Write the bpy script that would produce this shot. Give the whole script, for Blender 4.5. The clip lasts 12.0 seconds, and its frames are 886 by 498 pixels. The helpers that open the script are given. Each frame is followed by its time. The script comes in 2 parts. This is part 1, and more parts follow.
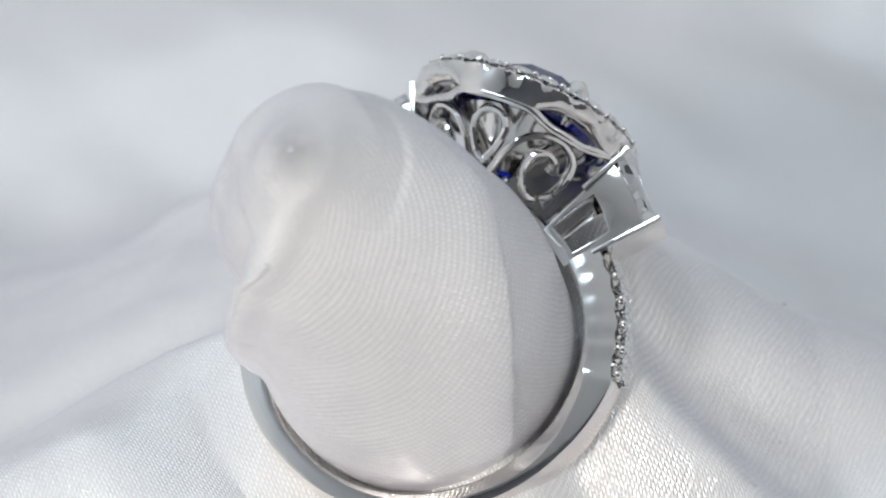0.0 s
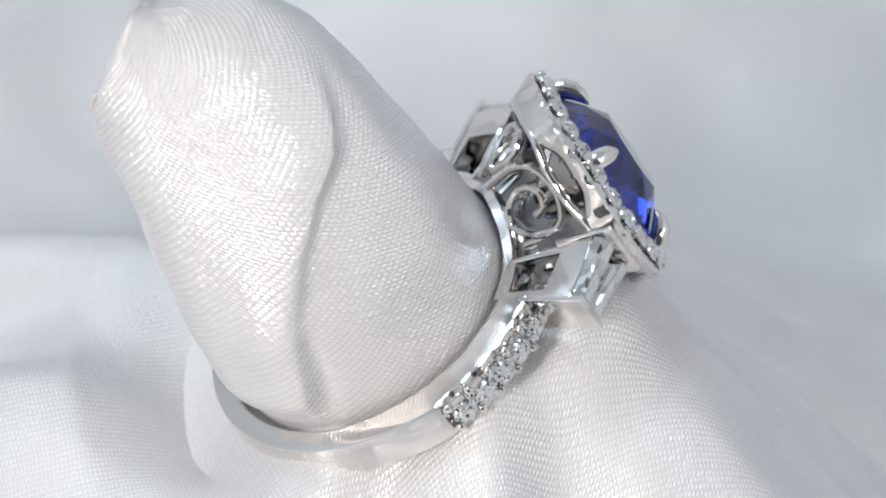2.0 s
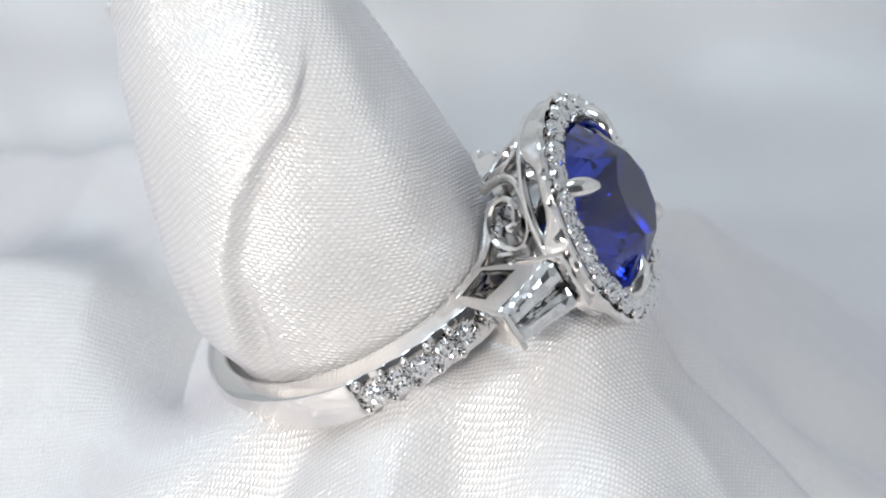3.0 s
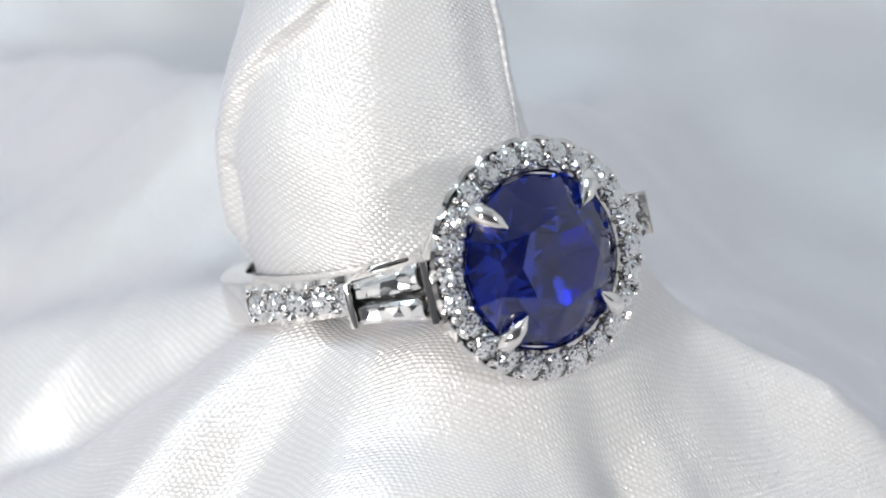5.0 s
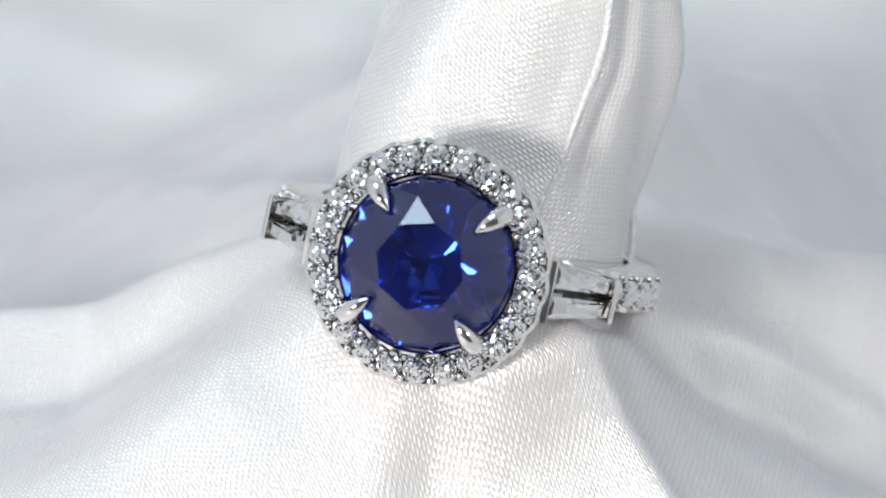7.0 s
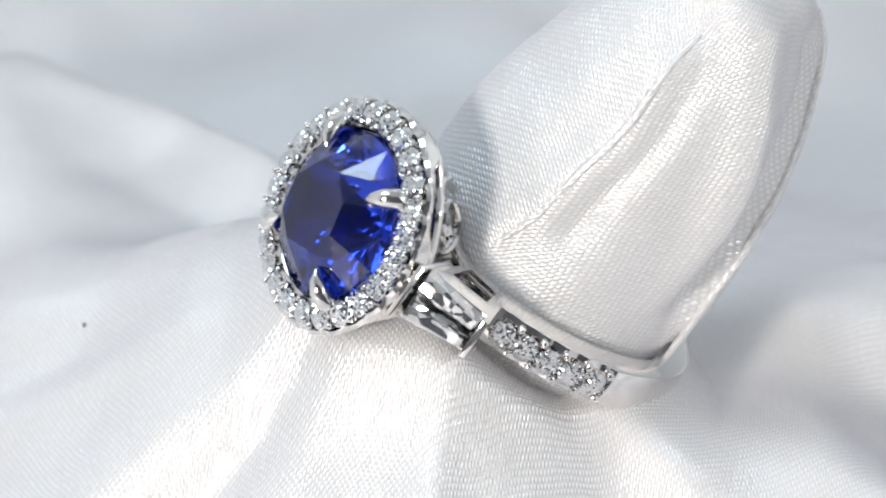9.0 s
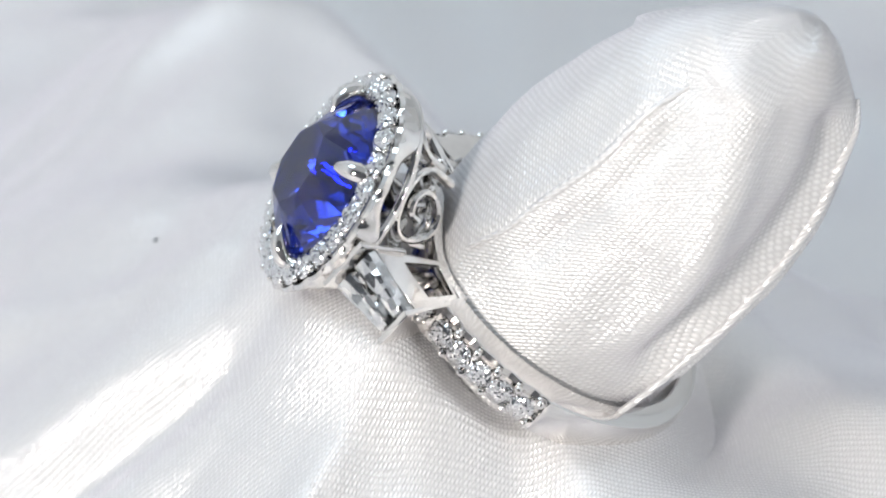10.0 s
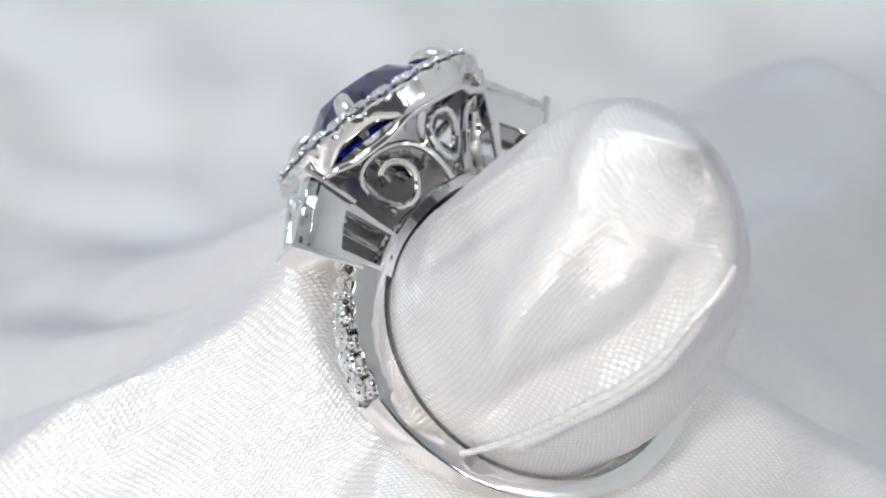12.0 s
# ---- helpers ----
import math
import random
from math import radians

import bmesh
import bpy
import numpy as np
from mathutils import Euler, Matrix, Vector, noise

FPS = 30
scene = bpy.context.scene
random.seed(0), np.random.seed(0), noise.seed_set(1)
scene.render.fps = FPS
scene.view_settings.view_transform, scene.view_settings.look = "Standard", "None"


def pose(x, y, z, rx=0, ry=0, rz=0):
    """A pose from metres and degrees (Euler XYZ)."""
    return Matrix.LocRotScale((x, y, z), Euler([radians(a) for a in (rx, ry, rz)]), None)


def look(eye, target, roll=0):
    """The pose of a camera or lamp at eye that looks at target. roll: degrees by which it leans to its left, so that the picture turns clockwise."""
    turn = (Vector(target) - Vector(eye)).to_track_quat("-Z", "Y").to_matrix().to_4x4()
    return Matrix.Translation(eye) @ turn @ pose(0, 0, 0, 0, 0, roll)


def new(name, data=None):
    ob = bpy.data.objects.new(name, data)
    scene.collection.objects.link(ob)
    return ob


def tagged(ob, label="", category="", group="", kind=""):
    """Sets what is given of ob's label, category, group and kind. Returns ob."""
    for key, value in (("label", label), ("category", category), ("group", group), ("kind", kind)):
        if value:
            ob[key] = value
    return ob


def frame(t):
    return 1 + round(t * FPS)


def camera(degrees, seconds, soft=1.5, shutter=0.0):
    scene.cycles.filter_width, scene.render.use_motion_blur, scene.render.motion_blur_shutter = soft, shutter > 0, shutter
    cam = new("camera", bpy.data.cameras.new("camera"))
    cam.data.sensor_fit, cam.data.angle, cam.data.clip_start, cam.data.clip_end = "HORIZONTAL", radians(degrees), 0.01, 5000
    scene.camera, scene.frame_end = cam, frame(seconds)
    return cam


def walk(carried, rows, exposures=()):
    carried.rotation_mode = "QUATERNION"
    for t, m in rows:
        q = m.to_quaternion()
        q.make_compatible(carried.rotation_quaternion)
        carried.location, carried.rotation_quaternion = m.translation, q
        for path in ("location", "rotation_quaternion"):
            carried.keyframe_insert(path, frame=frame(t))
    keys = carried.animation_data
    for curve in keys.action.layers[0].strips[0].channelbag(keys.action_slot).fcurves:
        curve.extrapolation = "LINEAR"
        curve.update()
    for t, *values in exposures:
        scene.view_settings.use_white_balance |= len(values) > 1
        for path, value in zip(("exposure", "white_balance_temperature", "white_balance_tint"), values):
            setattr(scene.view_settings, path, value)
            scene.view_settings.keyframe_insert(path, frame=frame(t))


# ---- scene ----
# ---- camera: stands still beside the turntable ----
H = 0.042                                   # height of the turning origin over the table
EYE = Vector((0.0, -0.16617, 0.12841 + H))
AIM = EYE + 0.21 * Vector((-0.00464, 0.79127, -0.61146))
cam = camera(12.336, 12.0, 2.0)
cam.data.dof.use_dof = True
cam.data.dof.focus_distance = 0.205
cam.data.dof.aperture_fstop = 52
walk(cam, [(0, look(EYE, AIM, 4.107)), (12, look(EYE, AIM, 4.107))], [(0, 0.02), (3, 0.12), (6, 0.17), (9.5, 0.22), (12, 0.12)])

# ---- world and lamps ----
world = bpy.data.worlds.new("room_air")
scene.world = world
world.use_nodes = True
world.node_tree.nodes["Background"].inputs[0].default_value = (0.55, 0.68, 0.85, 1)
world.node_tree.nodes["Background"].inputs[1].default_value = 0.3


def area_lamp(name, eye, target, size, watts, colour):
    data = bpy.data.lights.new(name, "AREA")
    data.shape, data.size, data.energy, data.color = "DISK", size, watts, colour
    ob = new(name, data)
    ob.matrix_world = look(eye, target)
    return ob


CENTRE = Vector((0, 0, H))
area_lamp("lamp_key", CENTRE + 0.70 * Vector((-0.479, -0.784, 0.398)), CENTRE, 0.12, 3.5, (1.0, 0.94, 0.88))
for shift in (-0.05, 0.0, 0.05):
    area_lamp("lamp_side", CENTRE + 0.45 * Vector((0.62, -0.45, 0.64)) + Vector((shift, shift * 1.3, 0)), CENTRE, 0.016, 0.16, (1.0, 0.96, 0.93))
# unseen soft blue lamp, added overhead to fill in the ambient light
area_lamp("lamp_fill", (-0.36, 0.16, 0.95), CENTRE, 0.42, 3.0, (0.7, 0.87, 1.02))


# ---- materials ----
def material(name):
    m = bpy.data.materials.new(name)
    m.use_nodes = True
    return m, m.node_tree.nodes, m.node_tree.links, m.node_tree.nodes["Principled BSDF"]


def satin():
    m, n, l, p = material("white_satin")
    p.inputs["Base Color"].default_value = (0.8, 0.8, 0.81, 1)
    p.inputs["Roughness"].default_value = 0.36
    p.inputs["Sheen Weight"].default_value = 0.3
    p.inputs["Sheen Tint"].default_value = (0.9, 0.83, 1.0, 1)
    p.inputs["Specular IOR Level"].default_value = 1.0
    p.inputs["Metallic"].default_value = 0.18
    p.inputs["Anisotropic"].default_value = 0.4
    p.inputs["Coat Weight"].default_value = 1.0
    p.inputs["Coat Roughness"].default_value = 0.2
    p.inputs["Coat IOR"].default_value = 1.7
    tangent = n.new("ShaderNodeTangent")
    tangent.direction_type = "UV_MAP"
    tangent.uv_map = "UVMap"
    l.new(tangent.outputs[0], p.inputs["Tangent"])
    uv = n.new("ShaderNodeUVMap")
    wob = n.new("ShaderNodeTexNoise")
    wob.inputs["Scale"].default_value = 0.16
    l.new(uv.outputs[0], wob.inputs["Vector"])
    add = n.new("ShaderNodeVectorMath")
    add.operation = "MULTIPLY_ADD"
    l.new(wob.outputs["Color"], add.inputs[0])
    add.inputs[1].default_value = (0.9, 0.9, 0)
    l.new(uv.outputs[0], add.inputs[2])
    sep = n.new("ShaderNodeSeparateXYZ")
    l.new(add.outputs[0], sep.inputs[0])

    def maths(op, a, b=None):
        node = n.new("ShaderNodeMath")
        node.operation = op
        for i, v in enumerate((a, b)):
            if v is None:
                continue
            if isinstance(v, (int, float)):
                node.inputs[i].default_value = v
            else:
                l.new(v, node.inputs[i])
        return node.outputs[0]
    row = maths("DIVIDE", sep.outputs["Y"], 0.2)
    col = maths("ADD", maths("DIVIDE", sep.outputs["X"], 0.42), maths("MULTIPLY", maths("FLOOR", row), 0.4))
    float_ = maths("MULTIPLY", maths("ABSOLUTE", maths("SINE", maths("MULTIPLY", col, math.pi))), maths("ABSOLUTE", maths("SINE", maths("MULTIPLY", row, math.pi))))
    fine = n.new("ShaderNodeTexNoise")
    fine.inputs["Scale"].default_value = 2.2
    l.new(uv.outputs[0], fine.inputs["Vector"])
    cell = n.new("ShaderNodeCombineXYZ")
    l.new(maths("FLOOR", col), cell.inputs[0])
    l.new(maths("FLOOR", row), cell.inputs[1])
    chance = n.new("ShaderNodeTexWhiteNoise")
    chance.noise_dimensions = "2D"
    l.new(cell.outputs[0], chance.inputs["Vector"])
    float_ = maths("MULTIPLY", float_, maths("ADD", maths("MULTIPLY", chance.outputs["Value"], 0.5), 0.6))
    mix = n.new("ShaderNodeMix")
    mix.data_type = "RGBA"
    mix.inputs["Factor"].default_value = 0.2
    l.new(float_, mix.inputs["A"])
    l.new(fine.outputs["Fac"], mix.inputs["B"])
    bump = n.new("ShaderNodeBump")
    bump.inputs["Strength"].default_value = 0.8
    bump.inputs["Distance"].default_value = 0.00007
    # shade between the threads, put into the base colour
    gap_shade = n.new("ShaderNodeMapRange")
    gap_shade.inputs["To Min"].default_value = 0.62
    gap_shade.inputs["To Max"].default_value = 0.82
    l.new(float_, gap_shade.inputs["Value"])
    l.new(gap_shade.outputs[0], p.inputs["Base Color"])
    l.new(mix.outputs["Result"], bump.inputs["Height"])
    l.new(bump.outputs[0], p.inputs["Normal"])
    l.new(bump.outputs[0], p.inputs["Coat Normal"])
    return m


def metal(name, colour, rough, bump=0.0):
    m, n, l, p = material(name)
    p.inputs["Base Color"].default_value = (*colour, 1)
    p.inputs["Metallic"].default_value = 1.0
    tex = n.new("ShaderNodeTexCoord")
    noise_ = n.new("ShaderNodeTexNoise")
    noise_.inputs["Scale"].default_value = 900
    noise_.inputs["Detail"].default_value = 4
    l.new(tex.outputs["Object"], noise_.inputs["Vector"])
    ramp = n.new("ShaderNodeMapRange")
    ramp.inputs["To Min"].default_value = rough * 0.6
    ramp.inputs["To Max"].default_value = rough * 1.5
    l.new(noise_.outputs["Fac"], ramp.inputs["Value"])
    l.new(ramp.outputs[0], p.inputs["Roughness"])
    if bump:
        b = n.new("ShaderNodeBump")
        b.inputs["Strength"].default_value = bump
        b.inputs["Distance"].default_value = 0.00003
        l.new(noise_.outputs["Fac"], b.inputs["Height"])
        l.new(b.outputs[0], p.inputs["Normal"])
    return m


def gem(name, colour, ior, clear, facet=0.0, size=7000.0, mirror=0.0):
    m, n, l, p = material(name)
    p.inputs["Base Color"].default_value = (*colour, 1)
    p.inputs["Roughness"].default_value = 0.0
    p.inputs["IOR"].default_value = ior
    p.inputs["Transmission Weight"].default_value = clear
    p.inputs["Metallic"].default_value = mirror
    if facet:
        # small facets, each tipped its own way
        tex = n.new("ShaderNodeTexCoord")
        info = n.new("ShaderNodeObjectInfo")
        cells = n.new("ShaderNodeTexVoronoi")
        cells.voronoi_dimensions = "4D"
        cells.inputs["Scale"].default_value = size
        l.new(tex.outputs["Object"], cells.inputs["Vector"])
        l.new(info.outputs["Random"], cells.inputs["W"])
        tip = n.new("ShaderNodeVectorMath")
        tip.operation = "MULTIPLY_ADD"
        l.new(cells.outputs["Color"], tip.inputs[0])
        tip.inputs[1].default_value = (2 * facet,) * 3
        tip.inputs[2].default_value = (-facet,) * 3
        geo = n.new("ShaderNodeNewGeometry")
        plus = n.new("ShaderNodeVectorMath")
        l.new(geo.outputs["Normal"], plus.inputs[0])
        l.new(tip.outputs[0], plus.inputs[1])
        unit = n.new("ShaderNodeVectorMath")
        unit.operation = "NORMALIZE"
        l.new(plus.outputs[0], unit.inputs[0])
        l.new(unit.outputs[0], p.inputs["Normal"])
    return m


def plain(name, colour, rough=0.8):
    m, n, l, p = material(name)
    p.inputs["Base Color"].default_value = (*colour, 1)
    tex = n.new("ShaderNodeTexCoord")
    noise_ = n.new("ShaderNodeTexNoise")
    noise_.inputs["Scale"].default_value = 14
    noise_.inputs["Detail"].default_value = 6
    l.new(tex.outputs["Object"], noise_.inputs["Vector"])
    mix = n.new("ShaderNodeMix")
    mix.data_type = "RGBA"
    l.new(noise_.outputs["Fac"], mix.inputs["Factor"])
    mix.inputs["A"].default_value = (*[c * 0.9 for c in colour], 1)
    mix.inputs["B"].default_value = (*[min(1, c * 1.1) for c in colour], 1)
    l.new(mix.outputs["Result"], p.inputs["Base Color"])
    p.inputs["Roughness"].default_value = rough
    return m


SATIN = satin()
GOLD = metal("white_gold", (0.84, 0.815, 0.79), 0.08, 0.04)
DIAMOND = gem("diamond", (1.0, 1.0, 1.0), 2.42, 1.0, 0.6, 9500.0, 0.75)
BAGUETTE = gem("step_cut_diamond", (1.0, 1.0, 1.0), 2.42, 0.95, 0.28, 1900.0, 0.68)
SAPPHIRE = gem("sapphire", (0.014, 0.04, 0.46), 1.77, 0.97)
BOUNCE = plain("bounce_white", (0.8, 0.81, 0.82))
TABLE = plain("table_top", (0.5, 0.5, 0.5), 0.5)
LINT = plain("dark_lint", (0.03, 0.03, 0.04))


# ---- mesh helpers (shapes in millimetres, meshes in metres) ----
def mesh_of(name, bm, mat, smooth=True):
    me = bpy.data.meshes.new(name)
    bmesh.ops.recalc_face_normals(bm, faces=bm.faces[:])
    bmesh.ops.scale(bm, vec=(0.001,) * 3, verts=bm.verts[:])
    bm.to_mesh(me)
    bm.free()
    me.materials.append(mat)
    if smooth:
        me.polygons.foreach_set("use_smooth", [True] * len(me.polygons))
        me.set_sharp_from_angle(angle=radians(38))
    return me


def part(name, bm, mat, parent, label="", smooth=True):
    ob = new(name, mesh_of(name, bm, mat, smooth))
    ob.parent = parent
    return tagged(ob, label)


def tube(bm, pts, radius, sides=8, closed=False, flat=1.0, out=None):
    """A rod along pts; radius may be a function of 0..1. flat squeezes it along out(point)."""
    pts = [Vector(p) for p in pts]
    n = len(pts)
    rings, up = [], None
    for i, p in enumerate(pts):
        a = pts[(i + 1) % n] if closed or i < n - 1 else p
        b = pts[i - 1] if closed or i > 0 else p
        t = (a - b).normalized()
        if out:
            up = out(p) - t * out(p).dot(t)
        elif up is None:
            up = t.orthogonal()
        else:
            up = up - t * up.dot(t)
        up = up.normalized()
        side = t.cross(up)
        r = radius(i / (n - 1)) if callable(radius) else radius
        rings.append([bm.verts.new(p + r * (flat * up * math.cos(2 * math.pi * k / sides) + side * math.sin(2 * math.pi * k / sides)))
                      for k in range(sides)])
    for i in range(n if closed else n - 1):
        a, b = rings[i], rings[(i + 1) % n]
        for k in range(sides):
            bm.faces.new((a[k], a[(k + 1) % sides], b[(k + 1) % sides], b[k]))
    if not closed:
        bm.faces.new(rings[0])
        bm.faces.new(rings[-1][::-1])


def sweep(bm, sections, closed=False, caps=True):
    """Skin a row of equal-length closed sections."""
    rings = [[bm.verts.new(v) for v in s] for s in sections]
    n, k = len(rings), len(rings[0])
    for i in range(n if closed else n - 1):
        a, b = rings[i], rings[(i + 1) % n]
        for j in range(k):
            bm.faces.new((a[j], a[(j + 1) % k], b[(j + 1) % k], b[j]))
    if caps and not closed:
        bm.faces.new(rings[0])
        bm.faces.new(rings[-1][::-1])


def bevelled(bm, width, segments=2):
    bmesh.ops.recalc_face_normals(bm, faces=bm.faces[:])
    edges = [e for e in bm.edges if len(e.link_faces) == 2 and e.calc_face_angle(0) > 0.5]
    bmesh.ops.bevel(bm, geom=edges, offset=width, segments=segments, affect="EDGES", profile=0.6)


def spline(pts, per=6):
    """A smooth line through pts."""
    out = []
    n = len(pts)
    for i in range(n - 1):
        p0, p1, p2, p3 = (np.array(pts[max(0, min(n - 1, k))], float) for k in (i - 1, i, i + 1, i + 2))
        for j in range(per):
            t = j / per
            out.append(0.5 * (2 * p1 + (p2 - p0) * t + (2 * p0 - 5 * p1 + 4 * p2 - p3) * t * t + (3 * p1 - p0 - 3 * p2 + p3) * t ** 3))
    out.append(np.array(pts[-1], float))
    return out


def brilliant(bm, r, table, crown, pavilion, fold=8, girdle=0.03):
    """A round brilliant, girdle plane at z = 0."""
    n2 = fold * 2

    def ringv(rad, z, n, shift):
        return [bm.verts.new((rad * math.cos(2 * math.pi * (k + shift) / n), rad * math.sin(2 * math.pi * (k + shift) / n), z)) for k in range(n)]
    top = ringv(table, crown, fold, 0.5)
    mid = ringv((table + r) * 0.515, crown * 0.56, fold, 0.0)
    g1 = ringv(r, girdle * r, n2, 0.0)
    g0 = ringv(r, -girdle * r, n2, 0.0)
    low = ringv(r * 0.34, -pavilion * 0.70, fold, 0.5)
    tip = bm.verts.new((0, 0, -pavilion))
    bm.faces.new(top)
    for k in range(fold):
        j = (k + 1) % fold
        bm.faces.new((top[k - 1], top[k], mid[k]))
        bm.faces.new((mid[k], top[k], g1[2 * k + 1]))
        bm.faces.new((top[k], mid[j], g1[2 * k + 1]))
        bm.faces.new((mid[k], g1[2 * k + 1], g1[2 * k]))
        bm.faces.new((mid[k], g1[2 * k], g1[2 * k - 1]))
        bm.faces.new((g0[2 * k], g0[2 * k + 1], low[k]))
        bm.faces.new((g0[2 * k + 1], g0[(2 * k + 2) % n2], low[k]))
        bm.faces.new((g0[(2 * k + 2) % n2], low[j], low[k]))
        bm.faces.new((low[k], low[j], tip))
    for k in range(n2):
        bm.faces.new((g1[k], g1[(k + 1) % n2], g0[(k + 1) % n2], g0[k]))


# ---- table, and unseen screens added round it to bounce and reflect light ----
def slab(name, x0, y0, z0, x1, y1, z1, mat, label, category):
    bm = bmesh.new()
    bmesh.ops.create_cube(bm, size=1)
    bmesh.ops.scale(bm, vec=(x1 - x0, y1 - y0, z1 - z0), verts=bm.verts[:])
    bmesh.ops.translate(bm, vec=((x0 + x1) / 2, (y0 + y1) / 2, (z0 + z1) / 2), verts=bm.verts[:])
    me = bpy.data.meshes.new(name)
    bm.to_mesh(me)
    bm.free()
    me.materials.append(mat)
    return tagged(new(name, me), label, category, kind="structure")


# added behind the camera, so metal and stones have something dark to mirror
DARK = plain("dark_screen", (0.11, 0.11, 0.12))
slab("table_top", -0.6, -0.6, -0.03, 0.6, 0.6, 0.0, TABLE, "plain grey table under the cloth", "table")
slab("screen_north", -0.6, 0.6, -0.03, 0.6, 0.65, 1.1, BOUNCE, "unseen white screen added to bounce light", "wall")
slab("screen_south", -0.6, -0.65, -0.03, 0.6, -0.6, 1.1, DARK, "unseen dark screen added behind the camera for dark reflections", "wall")
slab("screen_east", 0.6, -0.65, -0.03, 0.65, 0.65, 1.1, BOUNCE, "unseen white screen added to bounce light", "wall")
slab("screen_west", -0.65, -0.65, -0.03, -0.6, 0.65, 1.1, BOUNCE, "unseen white screen added to bounce light", "wall")
slab("ceiling", -0.65, -0.65, 1.1, 0.65, 0.65, 1.15, BOUNCE, "unseen white ceiling added to bounce light", "ceiling")


# ---- satin cloth: skirts that fall from the finger in radial folds ----
FLOOR = -37.0


FOLD_R = (9, 14, 20, 30, 45)
# folds: bearing, drift in degrees per mm outward, half width in mm near and far side, heights at FOLD_R
FOLDS = [(-62, -0.1, 3.2, 2.4, (0.2, -1.4, -4.0, -4.0, -2.0)), (-31, -0.2, 2.2, 1.5, (0.6, 1.9, 3.8, 2.5, 0.0)), (-80, -0.5, 1.9, 2.5, (-1.0, -2.8, -4.0, -3.5, -2.0)),
         (-138, 0.0, 7.0, 6.0, (0.4, 3.0, 3.7, 4.8, 3.0)), (-112, -0.5, 1.6, 1.6, (0.0, 0.5, 0.9, 1.2, 0.5)), (172, 0.4, 2.6, 2.0, (0.6, 1.5, 2.2, 3.0, 3.0)), (-171, 0.2, 2.0, 2.4, (-0.5, -1.2, -1.4, -1.0, 0)),
         (130, 0.0, 3.0, 3.0, (0.5, 1.0, 1.4, 2.0, 3.0)), (148, 0.0, 1.8, 1.8, (-1.0, -1.8, -1.8, -1.0, 0)), (12, 0.5, 3.5, 3.5, (-1.8, -2.8, -2.4, -1.0, 0)), (27, 0.0, 1.6, 1.8, (0.3, 1.2, 1.0, 0.6, 0)),
         (46, 0.0, 5.0, 5.0, (-1.2, 0.2, 3.8, 8.0, 11.0)), (82, 0.0, 5.5, 6.5, (0.0, -0.6, 4.0, 11.0, 16.0)), (110, 0.0, 7.0, 9.0, (0.0, 0.0, 0.0, 4.0, 15.0)), (-165, 0.0, 9.0, 9.0, (0.0, 0.0, 1.0, 7.0, 19.0)), (92, 0.0, 7.0, 7.0, (-3.2, -3.6, -0.5, 0, 0)), (-5, 0.0, 2.5, 2.5, (-0.3, -0.8, -1.0, 0, 0))]


def cloth_z(x, y):
    r = math.hypot(x, y)
    a = math.degrees(math.atan2(y, x))
    z = -2.5 - 0.85 * max(r - 9, 0) + (0.2 * (r - 9) if r < 9 else 0)
    near = min(r / 9, 1)
    lift = min(max((12.5 - r) / 6, 0), 1)
    z += 3.4 * lift * lift * (3 - 2 * lift) * min(max(0.3 + 0.9 * math.cos(math.radians(a + 90)), 0), 1)
    for c, drift, w0, w1, hs in FOLDS:
        d = math.radians((a - c - drift * (r - 9) + 180) % 360 - 180) * max(r, 6)
        w = (w0 if d < 0 else w1) * (0.75 + r / 48)
        if abs(d) < 3 * w:
            z += near * float(np.interp(r, FOLD_R, hs)) * math.exp(-abs(d / w) ** 1.75)
    z = FLOOR + 3.5 * math.log1p(math.exp(min((z - FLOOR) / 3.5, 30)))
    far = min(max(r - 16, 0) / 25, 1)
    p = Vector((x * 0.026, y * 0.026, 3.1))
    z += far * 5.0 * noise.noise(p) + far * 1.6 * noise.noise(p * 2.6)
    soft = min(max((r - 9) / 6, 0), 1)
    z += 0.22 * noise.noise(Vector((x * 0.2, y * 0.2, 9))) + 0.5 * noise.noise(Vector((x * 0.09, y * 0.09, 5)))
    z += soft * (0.9 * noise.noise(Vector((x * 0.13 + 3, y * 0.13, 2))) - 0.9 * abs(noise.noise(Vector((x * 0.07, y * 0.07, 14)))))
    return z


def satin_cloth():
    bm = bmesh.new()
    uv = bm.loops.layers.uv.new("UVMap")
    na, radii = 288, []
    r = 1.0
    while r < 150:
        radii.append(r)
        r += 0.45 if r < 26 else 0.45 + (r - 26) * 0.05
    rows = []
    for r in radii:
        row = []
        for k in range(na):
            a = 2 * math.pi * k / na
            x, y = r * math.cos(a), r * math.sin(a)
            row.append(bm.verts.new((x, y, max(cloth_z(x, y), -H * 1000 + 0.6))))
        rows.append(row)
    for i in range(len(rows) - 1):
        for k in range(na):
            j = (k + 1) % na
            f = bm.faces.new((rows[i][k], rows[i + 1][k], rows[i + 1][j], rows[i][j]))
            for lp in f.loops:
                c = lp.vert.co
                lp[uv].uv = (c.x * 0.98 - c.y * 0.74, c.x * 0.74 + c.y * 0.98)
    ob = new("satin_cloth", mesh_of("satin_cloth", bm, SATIN))
    return tagged(ob, "white satin cloth draped in soft radial folds", "cloth")


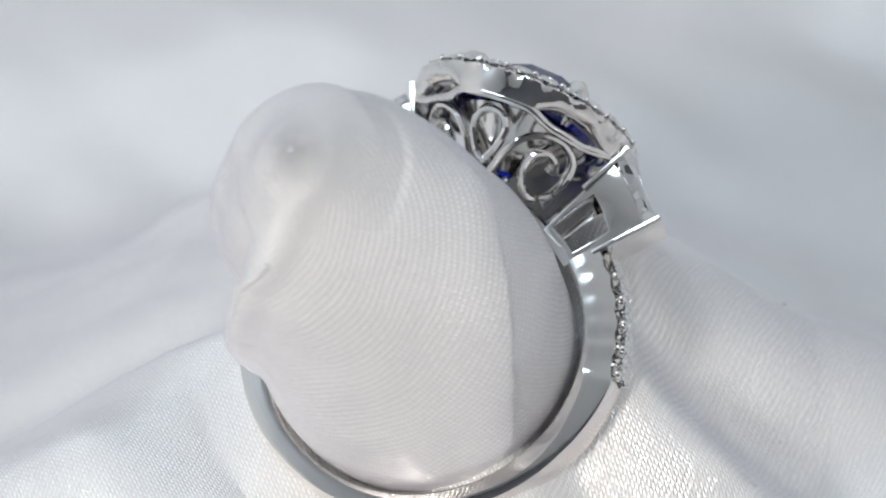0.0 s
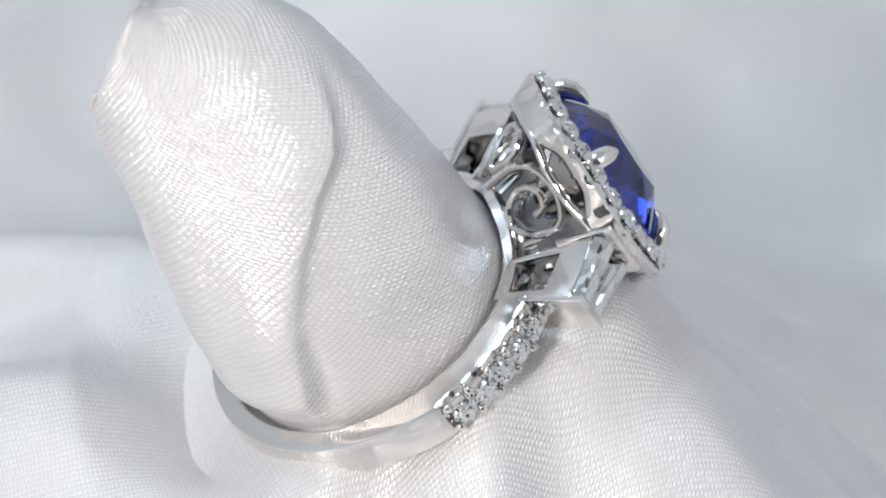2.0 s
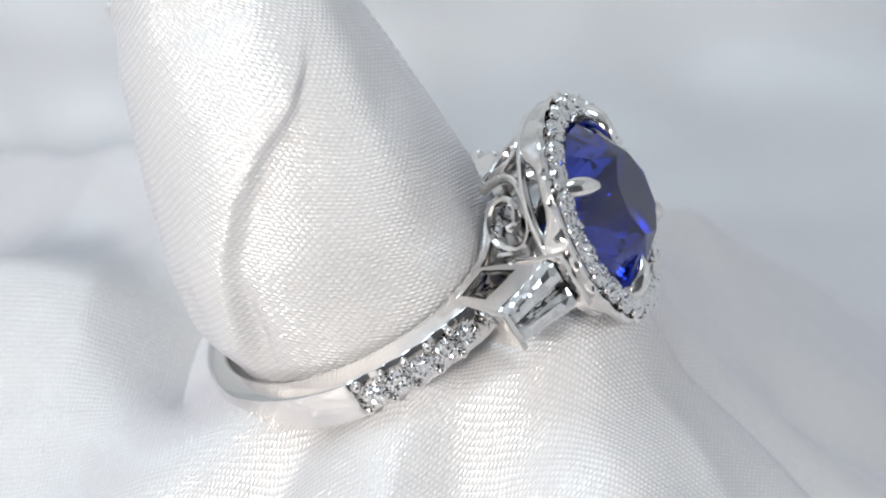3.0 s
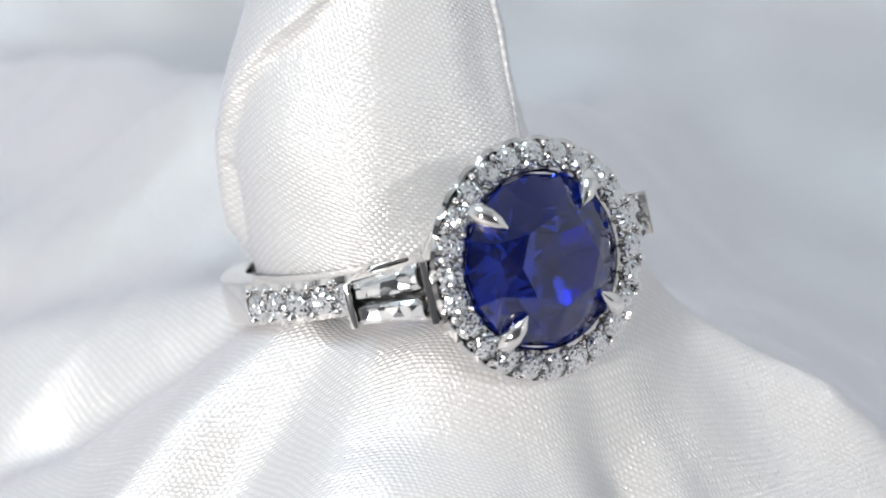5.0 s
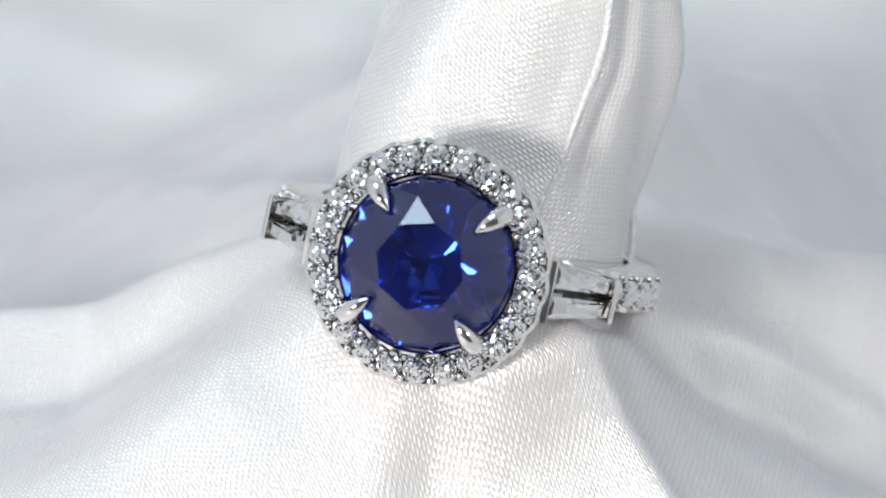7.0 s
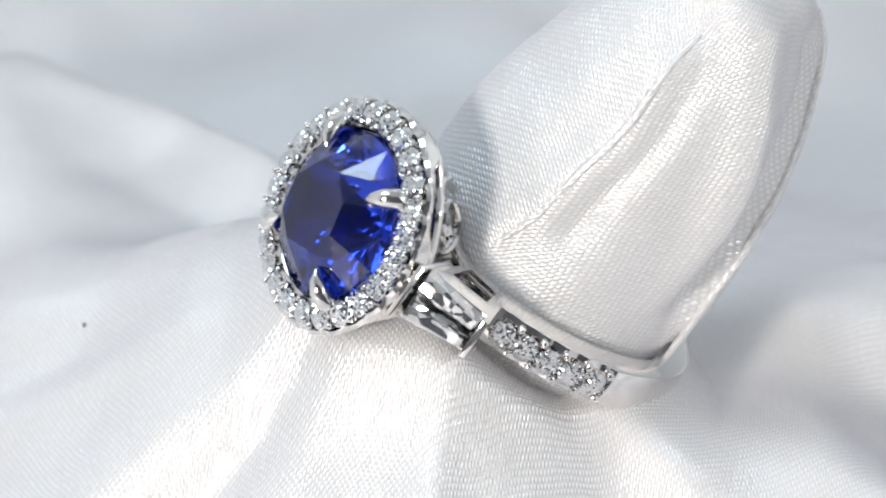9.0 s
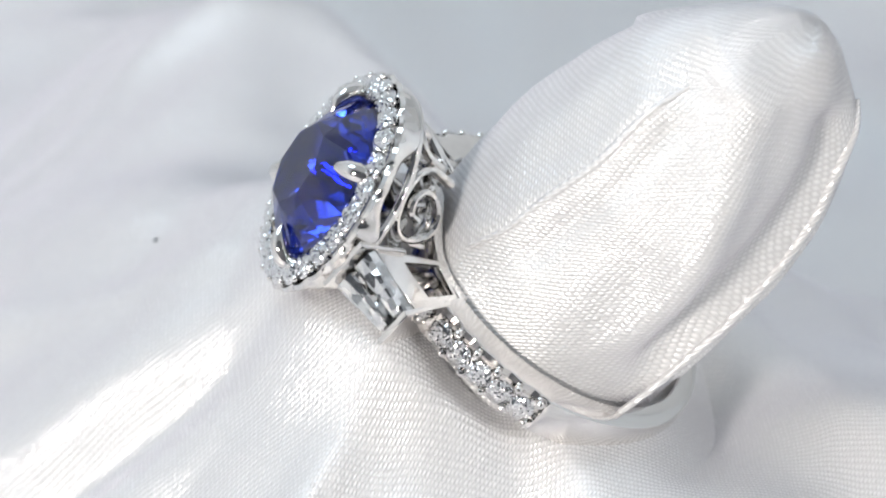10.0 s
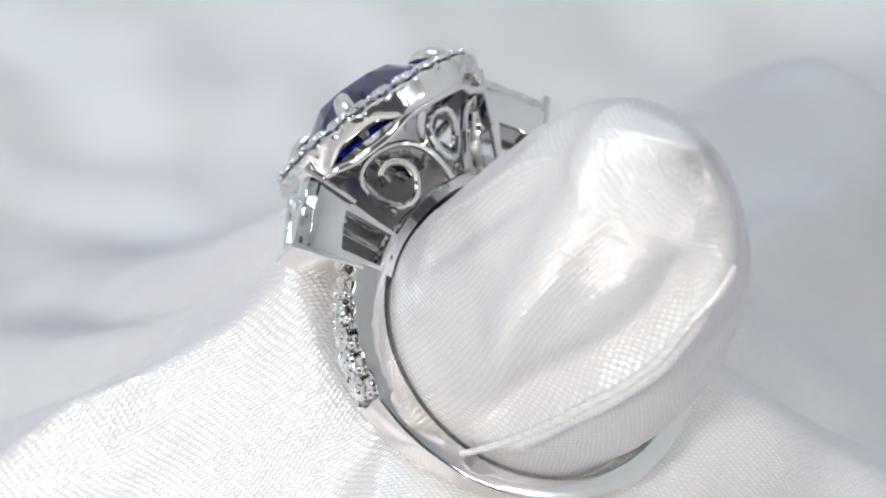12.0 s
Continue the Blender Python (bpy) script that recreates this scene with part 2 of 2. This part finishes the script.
# ---- the frame of the ring: across, along the finger, towards the stone ----
ALONG = Vector((0, 0.523, 0.8523)).normalized()
TOWARD = Vector((0, -0.8523, 0.523)).normalized()
XX = Vector((1, 0, 0))
RX = (XX - 0.038 * ALONG - 0.015 * TOWARD).normalized()
RZ = (TOWARD + 0.015 * XX + 0.02 * ALONG).normalized()
RZ = (RZ - RX * RZ.dot(RX)).normalized()
RY = RZ.cross(RX)
RING_AT = -5.4 * TOWARD - 0.45 * XX - 0.3 * ALONG
RING_POSE = Matrix.Translation(RING_AT * 0.001) @ Matrix((RX, RY, RZ)).transposed().to_4x4()


# ---- satin-wrapped finger through the ring ----
# mm along the finger, then centre across, centre towards the stone, half widths
SECTIONS = [(-9, 0.0, -5.3, 7.7, 7.6), (-3.6, -0.2, -5.3, 7.8, 7.7), (0, -0.3, -5.4, 7.85, 7.8), (3.6, -0.4, -5.75, 7.75, 7.95), (7.3, -0.25, -5.65, 7.65, 7.7),
            (10.9, 0.45, -5.5, 7.25, 7.0), (14.5, 1.05, -5.3, 5.95, 6.5), (17.2, 1.45, -5.35, 4.5, 5.65), (19.5, 1.8, -5.25, 3.2, 4.05), (21.3, 1.9, -5.5, 1.8, 2.1),
            (22.0, 1.9, -5.5, 0.9, 1.0), (22.3, 1.9, -5.5, 0.1, 0.1)]
# creases: (mm along, bearing) knots, height, width before and after the crest in degrees
CREASES = [([(-2, 222), (1.5, 216), (5, 205), (8.5, 197), (11.2, 183), (13.0, 166), (14, 149)], 0.62, 5, 26),
           ([(-1, 212), (3.6, 199), (6.5, 196)], -0.22, 3, 5),
           ([(0, 334), (7, 320), (12.7, 299), (17.6, 288), (19.8, 266), (21.5, 250)], 0.75, 7, 6),
           ([(0, 352), (7, 338), (12.7, 317), (17.6, 306)], -0.8, 10, 12),
           ([(2, 347), (7.8, 349), (14.6, 359), (18.5, 374), (20.6, 430)], 0.8, 9, 13),
           ([(2.5, 66), (5, 56), (8.8, 54), (11.6, 52), (15, 52)], 0.24, 14, 8),
           ([(5, 42), (12, 36), (15, 36)], -0.25, 6, 6),
           ([(18.5, 200), (16.5, 232), (14.8, 254), (9.2, 289)], -0.3, 6, 12),
           ([(4, 125), (12, 120)], 0.15, 15, 15), ([(4, 92), (14, 96)], -0.12, 12, 12), ([(3, 240), (12, 232)], 0.2, 12, 16)]


def along(tab, v):
    if v <= tab[0][0]:
        return tab[0][1:]
    for a, b in zip(tab, tab[1:]):
        if v <= b[0]:
            t = (v - a[0]) / (b[0] - a[0])
            return [p + (q - p) * t for p, q in zip(a[1:], b[1:])]
    return tab[-1][1:]


def smooth_section(f):
    vals = [along(SECTIONS, f + o) for o in (-1.1, -0.4, 0.4, 1.1)] if f < 18 else [along(SECTIONS, f)]
    return [sum(v[i] for v in vals) / len(vals) for i in range(4)]


def crease_height(deg, f, rad):
    """Height of the folds at a bearing and a place along the finger, from the distance to each crest line."""
    h = 0.0
    for knots, top, before, after in CREASES:
        if f < knots[0][0] - 4 or f > knots[-1][0] + 4:
            continue
        best, side = 1e9, 1.0
        for (f0, a0), (f1, a1) in zip(knots, knots[1:]):
            u0 = math.radians((deg - a0 + 180) % 360 - 180) * rad
            du = math.radians(a1 - a0) * rad
            df = f1 - f0
            t = min(max((u0 * du + (f - f0) * df) / (du * du + df * df), 0), 1)
            eu, ef = u0 - t * du, f - f0 - t * df
            d = math.hypot(eu, ef)
            if d < best:
                best, side = d, (eu * df - ef * du) / (max(d, 1e-6) * math.hypot(du, df))
        m = 0.5 + 0.5 * math.tanh(3 * side * min(best / 0.2, 1))
        w = math.radians(before + (after - before) * m) * 7
        if best < 3 * w:
            h += top * math.exp(-(best / w) ** 2)
    return 1.3 * h


def finger_stand():
    bm = bmesh.new()
    uv = bm.loops.layers.uv.new("UVMap")
    nk, nf = 320, 190
    rows = []
    for i in range(nf + 1):
        t = i / nf
        f = -9 + 31.3 * (1 - (1 - t) ** 1.25)
        cx, cd, wx, wd = smooth_section(f)
        row = []
        tight = min(max((f - 0.5) / 3, 0), 1) * min(1, max(min(wx, wd) - 0.8, 0) / 3)
        for k in range(nk):
            a = 2 * math.pi * k / nk
            g = crease_height(math.degrees(a), f, max(min(wx, wd), 2)) * tight
            p = (cx + (wx + g) * math.cos(a)) * XX + (cd + (wd + g) * math.sin(a)) * TOWARD + f * ALONG
            q = p * 0.3
            p += tight * 0.16 * noise.noise(q) * (math.cos(a) * XX + math.sin(a) * TOWARD)
            row.append((bm.verts.new(p), 8 * a, f))
        rows.append(row)
    for i in range(nf):
        for k in range(nk):
            j = (k + 1) % nk
            q = (rows[i][k], rows[i][j], rows[i + 1][j], rows[i + 1][k])
            face = bm.faces.new([v[0] for v in q])
            # the flap between the two hems lies on another bias
            deg, f = 360 * k / nk, rows[i][0][2]
            flap = deg < np.interp(f, (2.5, 5, 8.8, 17), (62, 55, 52, 46)) or deg > np.interp(f, (0, 7, 12.7, 17, 19.4), (336, 322, 302, 291, 268))
            for n, (lp, v) in enumerate(zip(face.loops, q)):
                around = v[1] + (16 * math.pi if j == 0 and n in (1, 2) else 0)
                if flap:
                    lp[uv].uv = (around * 0.77 - v[2] * 0.64, v[2] * 0.77 + around * 0.64)
                else:
                    lp[uv].uv = (around * 0.88 + v[2] * 0.47, v[2] * 0.88 - around * 0.47)
    bm.faces.new([v[0] for v in rows[-1]])
    ob = new("satin_finger", mesh_of("satin_finger", bm, SATIN))
    for knots, thick in (([(2.5, 62), (5, 55), (8.8, 52), (11.6, 50), (15, 49), (17, 46)], 0.24), ([(0, 336), (7, 322), (12.7, 302), (17.0, 291), (19.4, 268)], 0.3)):
        bm = bmesh.new()
        uv = bm.loops.layers.uv.new("UVMap")
        pts = []
        for f, deg in spline(knots, 8):
            cx, cd, wx, wd = smooth_section(f)
            a = math.radians(deg)
            g = crease_height(deg % 360, f, max(min(wx, wd), 2)) - 0.08
            pts.append((cx + (wx + g) * math.cos(a)) * XX + (cd + (wd + g) * math.sin(a)) * TOWARD + f * ALONG)
        tube(bm, pts, lambda t: thick * (0.35 + 0.65 * math.sin(math.pi * min(max(t, 0.02), 0.98)) ** 0.5), 10)
        for face in bm.faces:
            for lp in face.loops:
                c = lp.vert.co
                lp[uv].uv = (c.x + 0.6 * c.y, c.z - 0.6 * c.y)
        part("hem", bm, SATIN, ob, "rolled satin edge")
    return tagged(ob, "finger-shaped ring holder wrapped in white satin", "ring holder")


# ---- the ring ----
def polar(al, r, f=0.0):
    """Angle from the stone in degrees (positive to +x), radius, offset along the finger."""
    return Vector((r * math.sin(math.radians(al)), f, r * math.cos(math.radians(al))))


def lerp_table(tab, v):
    for a, b in zip(tab, tab[1:]):
        if v <= b[0]:
            t = min(max((v - a[0]) / (b[0] - a[0]), 0), 1)
            return [p + (q - p) * t for p, q in zip(a[1:], b[1:])]
    return tab[-1][1:]


def shank():
    """The plain round of the band: inner radius 8, rounded outside."""
    tab = [(40, 1.1, 10.05), (60, 1.1, 10.05), (82, 1.1, 10.0), (84, 1.12, 10.2), (110, 1.08, 9.75), (150, 1.05, 9.4), (180, 1.05, 9.35)]
    bm = bmesh.new()
    secs = []
    n = 280
    for i in range(n + 1):
        al = 41 + (319 - 41) * i / n
        w, ro = lerp_table(tab, al if al <= 180 else 360 - al)
        pave = 45 < (al if al <= 180 else 360 - al) < 83
        cut = 0.0
        if pave:
            cut = 0.11 * math.sin(math.pi * ((al if al <= 180 else 360 - al) - 43.7) / 7.6) ** 2
        deep = 9.65 if pave else ro + 0.05
        prof = [(-w * 0.9, 8.25), (0, 8.22), (w * 0.9, 8.25), (w, 8.35), (w, ro - 0.2 - cut), (w * 0.93, ro - 0.06 - cut), (w * 0.66, ro - cut * 0.8), (w * 0.3, deep), (0, deep), (-w * 0.3, deep), (-w * 0.66, ro - cut * 0.8),
                (-w * 0.93, ro - 0.06 - cut), (-w, ro - 0.2 - cut), (-w, 8.35)]
        secs.append([polar(al, r, f) for f, r in prof])
    sweep(bm, secs)
    return bm


def bridge():
    """Inner rail of the head, under the gallery."""
    bm = bmesh.new()
    secs = []
    for i in range(41):
        al = -42 + 84 * i / 40
        w = 1.05 + 1.2 * math.exp(-(al / 16) ** 2)
        prof = [(-w, 8.0), (w, 8.0), (w, 8.5), (w - 0.35, 8.75), (w - 0.6, 8.75), (w - 0.6, 8.3), (-w + 0.6, 8.3), (-w + 0.6, 8.75), (-w + 0.35, 8.75), (-w, 8.5)]
        secs.append([polar(al, r, f) for f, r in prof])
    sweep(bm, secs)
    return bm


def box_width(al, r):
    """Half width of a shoulder box: flat cheeks that lean out upwards and close towards the band."""
    d = math.radians(al - 34)
    return 1.2 - 0.085 * r * math.sin(d) + 0.05 * (r * math.cos(d) - 11)


def side_plate(sx, sf):
    """One pierced cheek of a shoulder box."""
    bm = bmesh.new()
    outer = [(25.5, 8.3), (34, 8.3), (43.0, 8.3), (42.6, 10.2), (42.2, 12.55), (34, 12.9), (25.6, 13.25), (25.5, 11.2)]
    inner = [(27.2, 8.75), (32.5, 8.75), (38.9, 8.75), (39.0, 9.8), (39.0, 10.9), (33, 11.2), (28.4, 11.4), (27.8, 10.0)]
    grid = []
    for depth in (0.0, 0.34):
        grid.append([[bm.verts.new(polar(sx * al, r, sf * (box_width(al, r) - depth))) for al, r in ring] for ring in (outer, inner)])
    for k in range(8):
        j = (k + 1) % 8
        a, b = grid[0], grid[1]
        bm.faces.new((a[0][k], a[0][j], a[1][j], a[1][k]))
        bm.faces.new((b[0][k], b[0][j], b[1][j], b[1][k]))
        bm.faces.new((a[0][k], a[0][j], b[0][j], b[0][k]))
        bm.faces.new((a[1][k], a[1][j], b[1][j], b[1][k]))
    bevelled(bm, 0.06)
    return bm


def box_bar(sx, al, r0, r1, half, thick):
    bm = bmesh.new()
    secs = []
    for f in (-half, half):
        secs.append([polar(sx * (al - thick), r0, f), polar(sx * (al + thick), r0, f), polar(sx * (al + thick), r1, f), polar(sx * (al - thick), r1, f)])
    sweep(bm, secs)
    bevelled(bm, 0.07)
    return bm


def box_reflector(sx):
    """Plate under the tapered stones, added to reflect light up through them."""
    bm = bmesh.new()
    secs = []
    for al, r, w in ((27.2, 12.3, 1.1), (34, 12.0, 1.0), (41.8, 11.7, 0.85)):
        secs.append([polar(sx * al, r, -w), polar(sx * al, r, w), polar(sx * al, r - 0.25, w), polar(sx * al, r - 0.25, -w)])
    sweep(bm, secs)
    return bm


def baguette(sx, sf):
    """A tapered step-cut stone lying from bar to bar."""
    bm = bmesh.new()
    levels = [(0.0, 13.1), (0.14, 13.5), (0.32, 13.72)]
    secs = []
    bottom = [polar(sx * 29, 12.45, sf * 0.65), polar(sx * 40, 12.0, sf * 0.5)]
    for inset, r in levels:
        ring = []
        for al, r_off, f0, f1 in ((26.6 + inset * 3, 0.3, 0.06, 1.5), (41.6 - inset * 3, -0.4, 0.05, 1.02)):
            lo, hi = f0 + inset, f1 - inset
            if inset > 0.25:
                lo, hi = (f0 + f1) / 2 - 0.26, (f0 + f1) / 2 + 0.26
            pts = [polar(sx * al, r + r_off, sf * lo), polar(sx * al, r + r_off, sf * hi)]
            ring += pts if not ring else pts[::-1]
        secs.append(ring)
    sweep(bm, secs)
    base = [v for v in bm.verts][:4]
    ridge = [bm.verts.new(p) for p in bottom]
    doomed = [f for f in bm.faces if set(f.verts) == set(base)]
    bmesh.ops.delete(bm, geom=doomed, context="FACES_ONLY")
    bm.faces.new((base[0], base[1], ridge[0]))
    bm.faces.new((base[2], base[3], ridge[1]))
    bm.faces.new((base[1], base[2], ridge[1], ridge[0]))
    bm.faces.new((base[3], base[0], ridge[0], ridge[1]))
    return bm


HALO_Z = 13.55


def under_claw(a):
    """0 at the four sides of the halo, 1 under the claws."""
    d = min(max((math.sin(2 * a) ** 2 - 0.3) / 0.65, 0), 1)
    return d * d * (3 - 2 * d)


def halo_plate():
    """Rim and skirt of the halo, scalloped round each stone; the skirt is cut away under each claw."""
    bm = bmesh.new()
    secs = []
    n = 192
    for i in range(n):
        a = 2 * math.pi * i / n
        ro = 5.98 + 0.22 * abs(math.cos(12 * a)) ** 0.6
        d = under_claw(a)
        low = 11.95 + (HALO_Z - 0.95 - 11.95) * d
        mid = 0.5 * (HALO_Z - 0.45 + low)
        prof = [(4.35, HALO_Z - 0.1), (4.5, HALO_Z + 0.02), (4.62, HALO_Z - 0.1), (4.85, HALO_Z - 0.25), (5.5, HALO_Z - 0.25), (ro - 0.34, HALO_Z - 0.15), (ro - 0.18, HALO_Z - 0.1), (ro, HALO_Z - 0.25), (6.08, HALO_Z - 0.45),
                (6.06 - 0.15 * d, mid), (5.85 - 0.25 * d, low + 0.08), (5.62 - 0.2 * d, low), (5.42 - 0.1 * d, low + 0.1), (5.2, HALO_Z - 0.82 + 0.04 * d), (4.55, HALO_Z - 0.8), (4.36, HALO_Z - 0.6)]
        secs.append([Vector((r * math.cos(a), r * math.sin(a), z)) for r, z in prof])
    sweep(bm, secs, closed=True)
    return bm


def rail():
    """Wavy ribbon that closes the cut-outs of the skirt from below."""
    bm = bmesh.new()
    pts = []
    for i in range(160):
        a = 2 * math.pi * i / 160
        d = under_claw(a)
        r, z = 5.68 - 0.5 * d, 12.02 - 0.3 * d
        pts.append((r * math.cos(a), r * math.sin(a), z))
    tube(bm, pts, 0.24, 10, closed=True, flat=0.8, out=radial_out)
    return bm


def turned(prof, steps=48):
    """A closed profile (radius, height) turned round the stone's axis."""
    bm = bmesh.new()
    angles = [2 * math.pi * i / steps for i in range(steps)]
    sweep(bm, [[Vector((r * math.cos(a), r * math.sin(a), z)) for r, z in prof] for a in angles], closed=True)
    return bm


def seat():
    """The bearing ring that carries the sapphire."""
    return turned([(4.4, 13.35), (4.42, 12.95), (4.2, 12.85), (4.05, 13.0), (4.2, 13.35)])


def cup():
    """The cone that holds the point of the sapphire."""
    return turned([(3.3, 12.55), (3.5, 12.5), (2.0, 11.1), (0.75, 10.0), (0.45, 10.1), (1.75, 11.3)])


def basket(psi, h, push=0.0):
    """A point of the flared gallery under the stone: bearing in degrees round the stone, height."""
    rho = 3.75 + 0.5 * (h - 9.9) + push
    a = math.radians(psi)
    return Vector((rho * math.cos(a), rho * math.sin(a) * (1 + 0.12 * math.sin(a) ** 2), h))


def radial_out(p):
    return Vector((p.x, p.y, 0.0)).normalized()


def scroll(sx, sf):
    """Fern-shaped wire: springs beside the tulip, arches over and curls in."""
    bm = bmesh.new()
    knots = [(2.75, -1.35), (2.45, -0.5), (2.0, 0.5), (1.25, 1.3), (0.2, 1.62), (-0.8, 1.25), (-1.3, 0.35), (-1.15, -0.6), (-0.4, -1.2), (0.5, -1.1), (1.05, -0.4), (0.95, 0.4), (0.4, 0.85), (-0.15, 0.68), (-0.32, 0.25)]
    path = []
    for s, h in spline(knots):
        p = basket(40 + s * 15, 9.85 + h, 0.05)
        path.append(Vector((sx * p.x, sf * p.y, p.z)))
    tube(bm, path, lambda t: 0.2 if t < 0.93 else 0.2 + (t - 0.93) * 1.6, 8, flat=1.5, out=radial_out)
    return bm


def spur(sx, sf):
    """Short strut from the curl down to the shoulder."""
    bm = bmesh.new()
    pts = []
    for s, h in spline([(-1.3, 0.4), (-1.5, -0.4), (-1.45, -1.2)], 4):
        p = basket(40 + s * 15, 9.85 + h, 0.0)
        pts.append((sx * p.x, sf * p.y, p.z))
    tube(bm, pts, 0.18, 6, flat=1.4, out=radial_out)
    return bm


def tulip(sf):
    bm = bmesh.new()
    pts = []
    for i in range(32):
        a = 2 * math.pi * i / 32
        h = 10.35 + 1.15 * math.cos(a)
        p = basket(90 + 11 * math.sin(a) * (1 - 0.35 * math.cos(a - math.pi)), h)
        pts.append((p.x, sf * p.y, p.z))
    tube(bm, pts, 0.22, 8, closed=True, flat=1.2, out=radial_out)
    return bm


def prong(a):
    bm = bmesh.new()
    c, s = math.cos(a), math.sin(a)
    path = [(4.3, 12.5), (4.4, 12.75), (4.6, 13.05), (4.75, 13.6), (4.6, 14.2), (4.2, 14.6), (3.7, 14.84), (3.15, 14.92)]
    rad = [0.2, 0.3, 0.42, 0.54, 0.55, 0.5, 0.36, 0.06]
    tube(bm, [(r * c, r * s, z) for r, z in path], lambda t: lerp_table([(i / 7, q) for i, q in enumerate(rad)], t)[0], 12)
    return bm


def sapphire_ring():
    ring = new("sapphire_ring")
    tagged(ring, "white gold ring with round blue sapphire and diamond halo", "ring")
    part("shank", shank(), GOLD, ring, "polished plain white gold band")
    part("bridge", bridge(), GOLD, ring)
    part("halo_setting", halo_plate(), GOLD, ring, "scalloped white gold halo rim")
    part("seat", seat(), GOLD, ring)
    part("cup", cup(), GOLD, ring)
    part("gallery_rail", rail(), GOLD, ring, "wavy white gold rail under the halo")
    for sf in (1, -1):
        part("tulip_loop", tulip(sf), GOLD, ring)
        for sx in (1, -1):
            part("scroll", scroll(sx, sf), GOLD, ring, "spiral white gold wire")
            part("strut", spur(sx, sf), GOLD, ring)
            part("cheek_plate", side_plate(sx, sf), GOLD, ring)
            part("baguette_diamond", baguette(sx, sf), BAGUETTE, ring, "clear tapered baguette diamond", False)
    for sx in (1, -1):
        part("inner_bar", box_bar(sx, 25.6, 11.2, 14.35, 1.6, 0.72), GOLD, ring)
        part("box_reflector", box_reflector(sx), GOLD, ring)
        part("outer_bar", box_bar(sx, 42.3, 9.6, 13.5, 1.14, 0.75), GOLD, ring)
    for k in range(4):
        part("prong", prong(math.radians(45 + 90 * k)), GOLD, ring, "pointed white gold claw")
    bm = bmesh.new()
    brilliant(bm, 4.34, 2.25, 1.85, 3.3, 8)
    stone = part("sapphire", bm, SAPPHIRE, ring, "round faceted deep blue sapphire", False)
    stone.matrix_basis = pose(0, 0, 0.01365, 0, 0, 17)
    # small stones, one mesh shared by all
    bm = bmesh.new()
    brilliant(bm, 0.69, 0.38, 0.26, 0.5, 8)
    small = mesh_of("diamond", bm, DIAMOND, False)
    bm = bmesh.new()
    bmesh.ops.create_icosphere(bm, subdivisions=2, radius=0.19)
    bead = mesh_of("bead", bm, GOLD)
    n = 24
    for k in range(n):
        a = 2 * math.pi * (k + 0.5) / n
        ob = new("diamond", small)
        ob.parent = ring
        ob.matrix_basis = pose(0.0053 * math.cos(a), 0.0053 * math.sin(a), 0.00001 + HALO_Z * 0.001 + 0.00022, 0, 0, math.degrees(a)) @ pose(0, 0, 0, 0, 14, 0) @ pose(0, 0, 0, 0, 0, 17 * k)
        for rr in (4.76, 5.8):
            b = 2 * math.pi * k / n
            o = new("bead", bead)
            o.parent = ring
            o.matrix_basis = pose(rr * 0.001 * math.cos(b), rr * 0.001 * math.sin(b), HALO_Z * 0.001 + 0.0002)
    for sx in (1, -1):
        for k in range(5):
            al = sx * (47.5 + 7.6 * k)
            c = polar(al, 10.35) * 0.001
            ob = new("diamond", small)
            ob.parent = ring
            ob.matrix_basis = pose(c.x, c.y, c.z, 0, al, 0) @ Matrix.Scale(1.03, 4)
            for f in (-0.72, 0.72):
                q = polar(al + sx * 3.8, 10.25, f) * 0.001
                o = new("bead", bead)
                o.parent = ring
                o.matrix_basis = pose(q.x, q.y, q.z) @ Matrix.Scale(1.3, 4)
    return ring


def lint_speck():
    bm = bmesh.new()
    bmesh.ops.create_icosphere(bm, subdivisions=2, radius=0.11)
    for v in bm.verts:
        v.co *= 1 + 0.4 * noise.noise(v.co * 12)
    x, y = -12.5, -15.6
    bmesh.ops.translate(bm, vec=(x, y, cloth_z(x, y) + 0.06), verts=bm.verts[:])
    ob = new("lint_speck", mesh_of("lint_speck", bm, LINT))
    return tagged(ob, "tiny black lint speck on the satin", "lint")


cloth = satin_cloth()
speck = lint_speck()
finger = finger_stand()
ring = sapphire_ring()


# ---- all turns on one upright axis ----
def motions():
    times = [i * 0.5 for i in range(25)]
    turn = {t: Matrix.Translation((0, 0, H)) @ Matrix.Rotation(-radians(24.1015) * (t - 6.5), 4, "Z") for t in times}
    walk(cloth, [(t, turn[t]) for t in times])
    walk(speck, [(t, turn[t]) for t in times])
    walk(finger, [(t, turn[t]) for t in times])
    walk(ring, [(t, turn[t] @ RING_POSE) for t in times])


motions()
